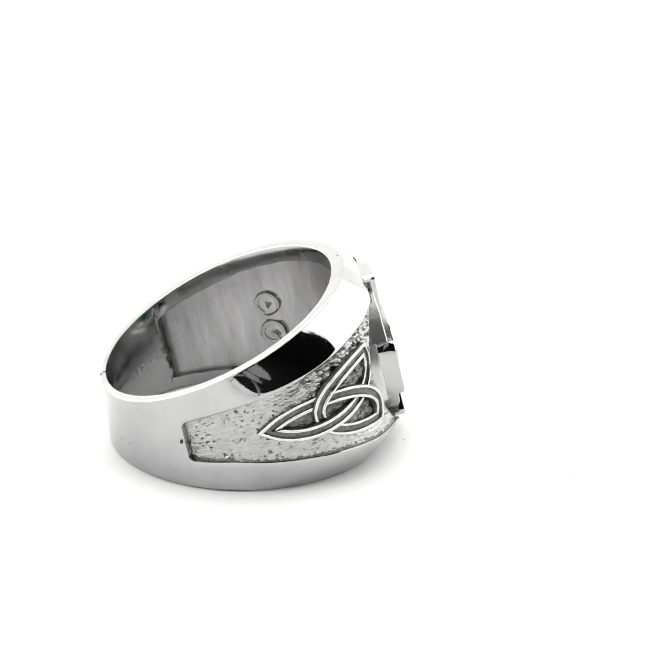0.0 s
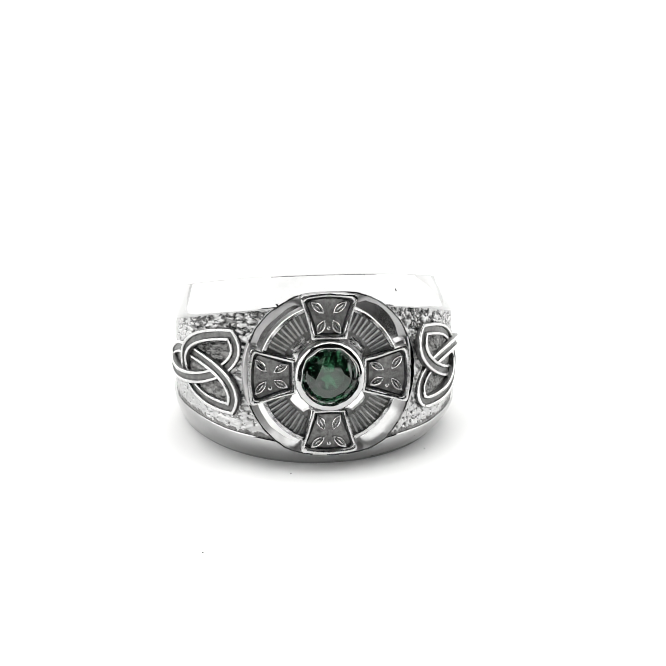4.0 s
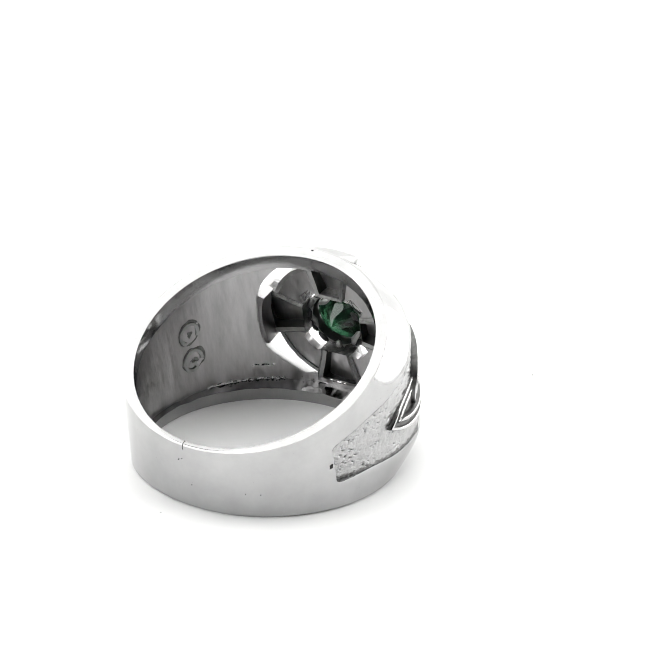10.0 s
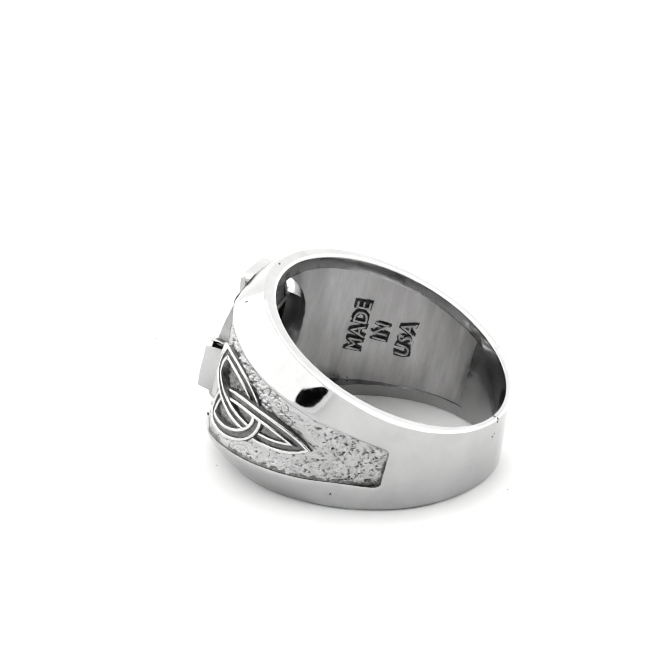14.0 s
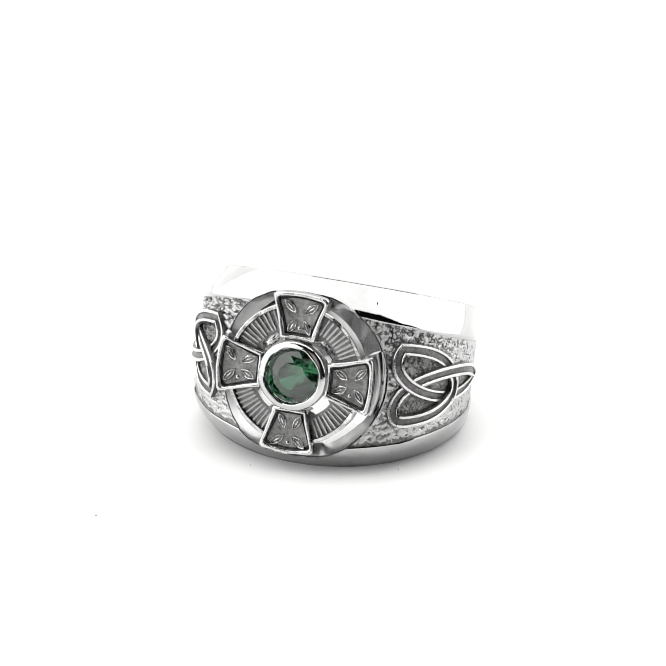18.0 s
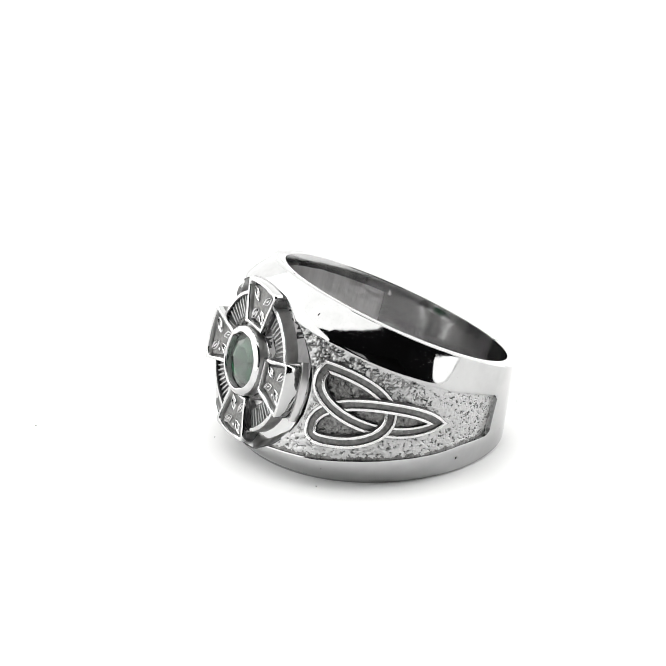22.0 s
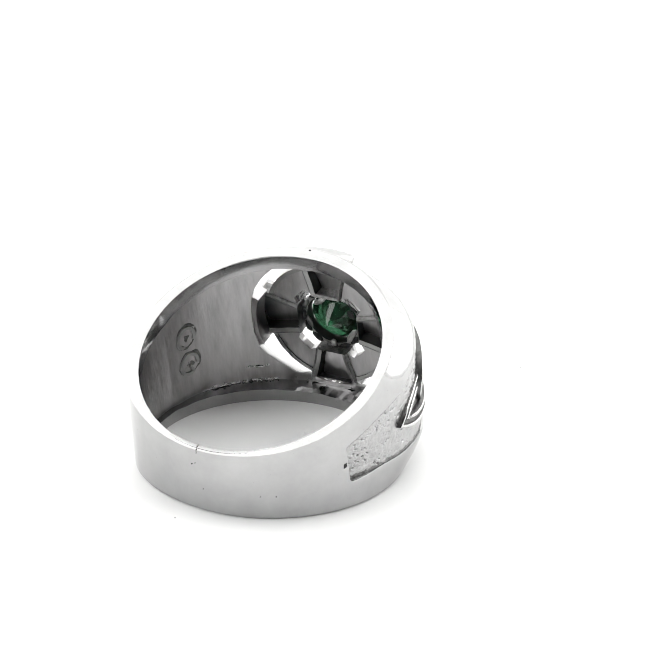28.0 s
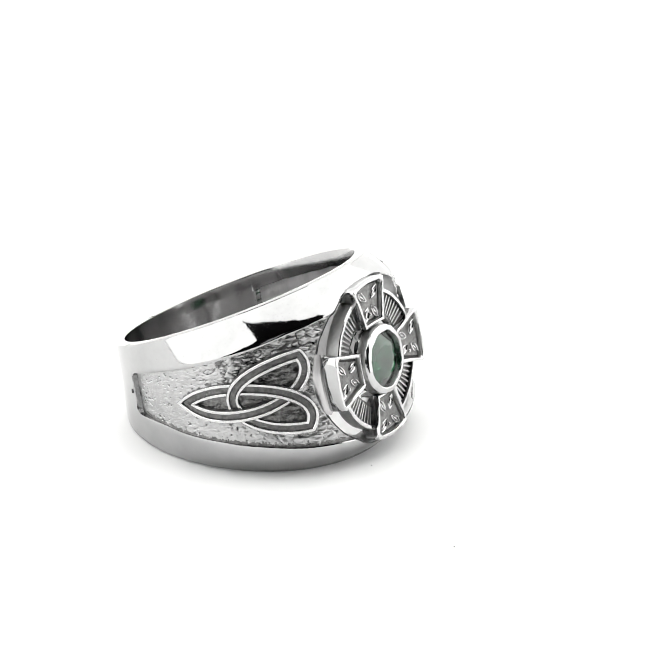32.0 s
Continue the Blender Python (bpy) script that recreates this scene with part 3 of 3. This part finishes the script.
def build_quadrant(k):
    v, f = sector(17.0, 25.4, 20, 70, 52.0, 55.5, k, steps=30, web=3.2)
    quad = part("quadrant", tidy(mesh_from("quadrant", v, f, [BRUSHED, OXIDE], [1 if i < 180 and i % 6 in (1, 2, 3) else 0 for i in range(len(f))]), 40), ring, "ribbed ring segment between the cross arms")
    v, f = sector(25.1, 26.8, 20, 70, 51.6, 57.2, k, bevel=0.3)
    # inner wall painted black for the shade where the ribs meet the rim
    part("rim", tidy(mesh_from("rim", v, f, [RAIL, PATINA_SHADE, TARNISH], [(1, 1, 0, 0, 2, 2)[i % 6] if i < 120 else 2 for i in range(len(f))]), 40), quad)
    for i in range(9):
        uneven = noise.noise_vector(Vector((i * 2.3, k * 1.7, 0)))
        a = 26.5 + 37 * i / 8 + 0.5 * uneven.x
        w = 0.4 + 0.12 * uneven.y
        near = 18.2 + 0.7 * uneven.z
        pts = [(near, -w), (25.3, -w), (25.3, w), (near, w)]
        c, s = math.cos(radians(a)), math.sin(radians(a))
        low = [head(*turned((x * c - y * s, x * s + y * c), k), 55.3) for x, y in pts]
        high = [head(*turned((x * c - y * 0.72 * s, x * s + y * 0.72 * c), k), 56.4 + 0.25 * uneven.x - (0.35 if x < 20 else 0.0)) for x, y in pts]
        me = mesh_from("rib", low + high, [(0, 1, 2, 3), (4, 5, 6, 7), (0, 1, 5, 4), (1, 2, 6, 5), (2, 3, 7, 6), (3, 0, 4, 7)], [STIPPLE], smooth=False)
        part("rib", tidy(me, 20), quad)


for k in range(4):
    build_arm(k)
    build_quadrant(k)


def build_bezel():
    prof = [(10.9, 56.2), (10.6, 57.4), (10.3, 59.0), (10.35, 60.8), (10.6, 61.45), (10.95, 61.6), (11.6, 61.45), (12.7, 60.95), (13.05, 60.65), (13.25, 60.1), (13.25, 56.4), (12.9, 55.7), (12.5, 55.4), (11.1, 55.4)]
    v, f = lathe(prof, 72, close=True)
    out = []
    for x, y, z in v:
        a = math.atan2(y, x)
        r = math.hypot(x, y)
        d = 0.5 * noise.noise(Vector((math.cos(a) * 2.6, math.sin(a) * 2.6, 3.0))) + 0.22 * abs(math.sin(4 * a + 0.4)) if z > 58 and r < 12 else 0
        out.append(head((r + d) * math.cos(a), (r + d) * math.sin(a), z))
    part("bezel", tidy(mesh_from("bezel", out, f, [TUBE, PATINA_SHADE, TARNISH], [{0: 1, 1: 1, 9: 2, 11: 2, 12: 2, 13: 1}.get(i % 14, 0) for i in range(len(f))]), 30), ring, "thick polished tube setting round the stone")


def build_gem():
    bm = bmesh.new()
    pts = []
    for i in range(10):
        a = math.pi * 2 * i / 10 + 0.2
        b = a + math.pi / 10
        pts.append((5.4 * math.cos(a), 5.4 * math.sin(a), 61.25))
        pts.append((7.8 * math.cos(b), 7.8 * math.sin(b), 60.7))
        pts.append((6.6 * math.cos(a), 6.6 * math.sin(a), 55.5))
        pts.append((3.2 * math.cos(b), 3.2 * math.sin(b), 52.75))
    for i in range(20):
        a = math.pi * 2 * i / 20 + 0.2
        pts += [(10.35 * math.cos(a), 10.35 * math.sin(a), n) for n in (59.4, 59.1)]
    pts.append((0.1, 0.05, 50.7))
    for p in pts:
        bm.verts.new(head(p[0], p[1], p[2] - 0.4))
    bmesh.ops.convex_hull(bm, input=bm.verts)
    bmesh.ops.dissolve_limit(bm, angle_limit=radians(1), verts=bm.verts, edges=bm.edges)
    bmesh.ops.recalc_face_normals(bm, faces=bm.faces)
    me = bpy.data.meshes.new("gemstone")
    bm.to_mesh(me)
    bm.free()
    me.materials.append(GEM)
    part("gemstone", me, ring, "round faceted transparent green stone")


build_bezel()
build_gem()


# rough solder behind the stone
def solder(r, ang, n, size, mat, seed):
    bm = bmesh.new()
    bmesh.ops.create_icosphere(bm, subdivisions=3, radius=1.0)
    c, s = math.cos(radians(ang)), math.sin(radians(ang))
    for q in bm.verts:
        p = q.co * (1 + 0.35 * noise.noise(q.co * 1.4 + Vector((seed, 0, 0))) + 0.12 * noise.noise(q.co * 4 + Vector((0, seed, 0))))
        x, y = r + p.x * size[0], p.y * size[1]
        q.co = head(x * c - y * s, x * s + y * c, n + p.z * size[2])
    bmesh.ops.recalc_face_normals(bm, faces=bm.faces)
    me = bpy.data.meshes.new("solder")
    bm.to_mesh(me)
    bm.free()
    me.materials.append(mat)
    part("solder", tidy(me, 60), ring, "rough lump of solder behind the stone")


for lump in ((15.2, -23, 52.8, (1.7, 1.5, 0.8), OXIDE, 1), (15.2, -68, 52.8, (1.7, 1.4, 0.8), TARNISH, 6), (15.2, 205, 52.8, (1.7, 1.5, 0.8), TARNISH, 2), (15.2, 249, 52.8, (1.7, 1.6, 0.8), OXIDE, 7), (15.5, 43, 53.6, (1.7, 4.4, 0.5), RAIL, 3),
             (15.5, 136, 53.6, (1.7, 4.2, 0.5), RAIL, 4), (13.6, 118, 53.0, (0.7, 1.6, 0.6), RAIL, 5)):
    solder(*lump)
for lump in ((9.6, 62, 54.2, (1.2, 2.8, 0.9), TARNISH, 41), (9.7, 212, 54.2, (1.1, 3.6, 0.9), TARNISH, 42), (10.0, -14, 54.4, (1.1, 2.6, 0.8), OXIDE, 43), (10.4, -90, 54.3, (1.6, 1.2, 1.0), TARNISH, 44), (9.8, 152, 54.4, (1.2, 2.2, 0.8), PATINA_SHADE, 45)):
    solder(*lump)
for i in range(13):
    ang = 360 / 13 * i + 9 * noise.noise(Vector((i * 1.7, 4, 0)))
    big = 1.0 + 0.9 * noise.noise(Vector((i * 2.9, 8, 0)))
    solder(12.2, ang, 55.2, (0.75 * big + 0.25, 2.4, 0.9), (PATINA_SHADE, OXIDE, PATINA_SHADE)[i % 3], 20 + i)


# ---- stamps inside the band ----
def stamp(text, psi, size, depth=0.7, bold=0.0, mat=None, ragged=0.0):
    """Raised letters on the inside, read along the finger."""
    cu = bpy.data.curves.new("letters", "FONT")
    cu.body, cu.size, cu.align_x, cu.align_y, cu.extrude, cu.resolution_u = text, size, "CENTER", "CENTER", 0.3, 3
    cu.space_character, cu.offset = 1.1, bold
    tmp = bpy.data.objects.new("letters", cu)
    scene.collection.objects.link(tmp)
    me = bpy.data.meshes.new_from_object(tmp.evaluated_get(bpy.context.evaluated_depsgraph_get()))
    bpy.data.objects.remove(tmp)
    bpy.data.curves.remove(cu)
    for v in me.vertices:
        x, y, z = v.co + noise.noise_vector(v.co * 0.5 + Vector((psi, 0, 0))) * ragged
        r = hollow(psi)
        p = psi + math.degrees(y / r) * (1 if psi < 0 else -1)
        v.co = at(p, hollow(p) + 0.1 - (z + 0.3) * depth / 0.6 * 1.6, x)
    me.materials.clear()
    me.materials.append(mat or STIPPLE)
    return part("stamp", me, ring, "raised capital letters on a blackened ground")


for word, psi in (("MADE", -58.5), ("IN", -69.0), ("USA", -81.0)):
    letters = stamp(word, psi, 8.0)
    ground_mark = stamp(word, psi, 8.0, 0.12, 0.85, PATINA_SHADE, 0.9)
    ground_mark.name, ground_mark.parent = "letter_ground", letters
    del ground_mark["label"]


def stamp_ring(psi, z, r0, gap, wide, spur):
    """A round open mark with a short spur at one end of its arc, on dark ground."""
    def on(x, y, d):
        p = psi - math.degrees(x / 49)
        return at(p, hollow(p) + 0.1 - d, z + y)
    v, f = [], []
    steps = 30
    for i in range(steps + 1):
        a = radians(gap + wide) + (2 * math.pi - 2 * radians(wide)) * i / steps
        w = 0.75 + 0.2 * noise.noise(Vector((a * 1.3, z, 3)))
        for rr, d in ((r0 - w - 0.15, 0.05), (r0 - w, 0.75), (r0 + w * 0.8, 0.8), (r0 + w * 0.8 + 0.15, 0.05)):
            v.append(on(rr * math.cos(a), rr * math.sin(a), d))
    for i in range(steps):
        f += [(i * 4 + j, (i + 1) * 4 + j, (i + 1) * 4 + j + 1, i * 4 + j + 1) for j in range(3)]
    f += [(3, 2, 1, 0), tuple(steps * 4 + j for j in range(4))]
    if spur:
        a, c = radians(gap - wide - 4), len(v)
        nx, ny = -math.sin(a) * 0.55, math.cos(a) * 0.55
        for d in (0.05, 0.78):
            for rr, q in ((r0, -1), (r0, 1), (spur, 1), (spur, -1)):
                v.append(on(rr * math.cos(a) + nx * q, rr * math.sin(a) + ny * q, d))
        f += [(c + 4, c + 5, c + 6, c + 7), (c, c + 1, c + 5, c + 4), (c + 1, c + 2, c + 6, c + 5), (c + 2, c + 3, c + 7, c + 6), (c + 3, c, c + 4, c + 7)]
    mark = part("stamp", tidy(mesh_from("stamp", v, f, [STIPPLE])), ring, "raised round maker's stamp")
    v, f, idx = [], [], []
    steps = 48
    for i in range(steps):
        a = 2 * math.pi * i / steps
        rag = noise.noise(Vector((math.cos(a) * 1.6, math.sin(a) * 1.6, z)))
        far = r0 + 0.7 + 1.1 * max(0, math.cos(a - 0.7)) + 0.9 * rag
        near = 0.8 + 1.5 * max(0, math.cos(a + 0.6)) + 1.2 * rag
        for rr, d in ((0.02, 0.2), (near * 0.6, 0.24), (near, 0.2), (r0, 0.1), (max(far, r0 + 0.8), 0.2), (max(far, r0 + 0.8) + 0.3, -0.2)):
            v.append(on(rr * math.cos(a), rr * math.sin(a), d))
    for i in range(steps):
        k = (i + 1) % steps
        f += [(i * 6 + j, k * 6 + j, k * 6 + j + 1, i * 6 + j + 1) for j in range(5)]
        idx += [0, 0, 1, 0, 0]
    part("letter_ground", tidy(mesh_from("letter_ground", v, f, [OXIDE, BRUSHED], idx)), mark)


stamp_ring(65.0, 5.4, 4.3, -75, 42, 0.0)
stamp_ring(65.0, -7.0, 4.3, -38, 24, 0.6)


# a row of worn marks that cannot be read, on the back of the finger hole
for i in range(4):
    psi0 = 128.6 + 3.7 * i
    v = []
    for d, cut in ((-0.1, 0.0), (0.22, 0.12)):
        for x, y in ((-1.0 + cut, -1.5 + cut), (1.0 - cut, -1.3 + cut), (0.8 - cut, 1.5 - cut), (-0.9 + cut, 1.3 - cut)):
            p = psi0 + math.degrees(x / 46)
            v.append(at(p, inner_radius(p) - d, -1.0 - 0.25 * i + y))
    part("stamp", tidy(mesh_from("stamp", v, [(4, 5, 6, 7), (0, 1, 5, 4), (1, 2, 6, 5), (2, 3, 7, 6), (3, 0, 4, 7)], [TUBE], smooth=False)), ring, "small worn raised mark")

# ragged seams left by the casting along the hollow's lower edge
def casting_seam(start, end, rise, seed, tall):
    v, f = [], []
    n = int(abs(end - start) / 0.5)
    for i in range(n + 1):
        psi = start + (end - start) * i / n
        lip = half(-50 * math.cos(radians(psi + FACE))) - (4.0 + 2.5 * math.cos(radians(psi) / 2) ** 2)
        z = -lip + rise + 0.5 * noise.noise(Vector((psi * 0.35, seed, 0)))
        t = tall * (0.35 + 1.1 * noise.noise(Vector((psi * 0.9, seed, 5)))) * min(1, i / 4, (n - i) / 4)
        w = 0.45 + 0.3 * noise.noise(Vector((psi * 0.7, seed, 9)))
        for dz, d in ((-w, -0.3), (-w * 0.3, t), (w * 0.4, t * 0.8), (w * 1.3, -0.3)):
            v.append(at(psi, hollow(psi) - d, z + dz))
    for i in range(n):
        f += [(i * 4 + j, (i + 1) * 4 + j, (i + 1) * 4 + j + 1, i * 4 + j + 1) for j in range(3)]
    part("casting_seam", tidy(mesh_from("casting_seam", v, f, [RAIL]), 50), ring, "ragged bright ridge left by casting")


for seam in ((60, 24, 0.4, 1, 1.1), (38, 27, 7.0, 3, 1.1), (7, -4, 1.3, 6, 1.2)):
    casting_seam(*seam)

# beads left by the casting along the hollow's lower edge
random.seed(5)
bead_v, bead_f = lathe([(0.00006, 0), (0.00005, 0.00004), (0.000001, 0.00006)], 8)
bead_mesh = tidy(mesh_from("casting_bead", bead_v, bead_f, [RAIL]), 60)
for i in range(16):
    psi = random.choice((-1, 1)) * random.uniform(8, 62)
    lip = half(-50 * math.cos(radians(psi + FACE))) - (4.0 + 2.5 * math.cos(radians(psi) / 2) ** 2)
    bead = part("casting_bead", bead_mesh, ring)
    place = at(psi, hollow(psi) - 0.15, -lip + random.uniform(0.3, 1.6))
    bead.matrix_basis = Matrix.LocRotScale(place, Vector((-place.x, -place.y, 0)).to_track_quat("Z", "Y"), Vector([random.uniform(0.8, 2.2), random.uniform(0.8, 1.4), 1]))


# ---- small flaws ----
def skin(psi, z):
    """Radius of the outer skin anywhere on the band's lips and back."""
    if abs(psi) < END:
        return surface(psi, z)
    h = half(-50 * math.cos(radians(psi + FACE)))
    e, o = edge_radius(psi, 1), edge_radius(psi, -1)
    return (e + o) / 2 + (e - o) / 2 * z / h


def nick(psi, z, w, h):
    pts = [(-w, -h), (w * 0.7, -h * 0.8), (w, h), (-w * 0.6, h * 0.9)]
    v = []
    for d in (-0.4, 0.16):
        for x, y in pts:
            p = psi + math.degrees(x / 50)
            v.append(at(p, skin(p, z + y) + d, z + y))
    me = mesh_from("nick", v, [(0, 1, 2, 3), (4, 5, 6, 7), (0, 1, 5, 4), (1, 2, 6, 5), (2, 3, 7, 6), (3, 0, 4, 7)], [BLACK], smooth=False)
    part("nick", tidy(me), ring, "small dark nick")


for flaw in ((174.3, 7.0, 0.28, 0.2), (176.0, 7.8, 0.3, 0.1), (-150.1, -4.0, 0.2, 0.16), (-156.3, -3.5, 0.14, 0.12), (27.0, 30.0, 0.18, 0.4), (-119.7, 0.7, 0.7, 0.85), (177.0, 13.0, 0.1, 1.1), (99.3, -15.5, 0.25, 0.5)):
    nick(*flaw)


def rim_nick(psi, r0, r1, w):
    """A nick on the flat top of the upper rim."""
    pts = ((psi - w, r0), (psi + w, r0), (psi + w * 0.9, r1), (psi - w * 1.1, r1))
    v = [at(p, r, rim_height(p) + 0.2 + rim_rise(p) * (r - 45.5) / 5.3 + d) for d in (-0.3, 0.12) for p, r in pts]
    me = mesh_from("nick", v, [(0, 1, 2, 3), (4, 5, 6, 7), (0, 1, 5, 4), (1, 2, 6, 5), (2, 3, 7, 6), (3, 0, 4, 7)], [BLACK], smooth=False)
    part("nick", tidy(me), ring, "small dark nick")


rim_nick(1.7, 48.95, 49.45, 0.45)
rim_nick(176.7, 46.7, 48.0, 0.14)

# ---- dust on the plate ----
DUST = []
for x, y, w in ((-0.00892, -0.01908, 0.00008), (0.0013, 0.0174, 0.00005), (0.0086, -0.0033, 0.00005), (-0.00187, -0.0071, 0.00005), (0.0228, -0.0043, 0.00004)):
    dv, df = lathe([(w, 0), (w * 0.8, w * 0.5), (0.000001, w * 0.7)], 7)
    speck = tagged(new("dust_speck", mesh_from("dust_speck", dv, df, [BLACK])), "tiny dark dust speck lying on the white plate", "dust")
    DUST.append((speck, x, y))


def angle(t):
    """The plate's turn in degrees: out, a short rest, nearly a full round, a rest, and back."""
    if t < 3.81:
        return (4.0006 - t) * TURN - 360
    if t < 4.09:
        return (4.0006 - 3.81) * TURN - 360
    if t < 18.902:
        return -(18.902 - t) * TURN
    if t < 19.279:
        return 0.0
    return -(t - 19.279) * TURN


def motions():
    times = [i / 10 for i in range(321)]
    spins = [(t, pose(0, 0, 0, 0, 0, angle(t))) for t in times]
    walk(turntable, spins)
    walk(ring, [(t, m @ RING) for t, m in spins])
    for speck, x, y in DUST:
        walk(speck, [(t, m @ pose(x, y, 0)) for t, m in spins])


motions()
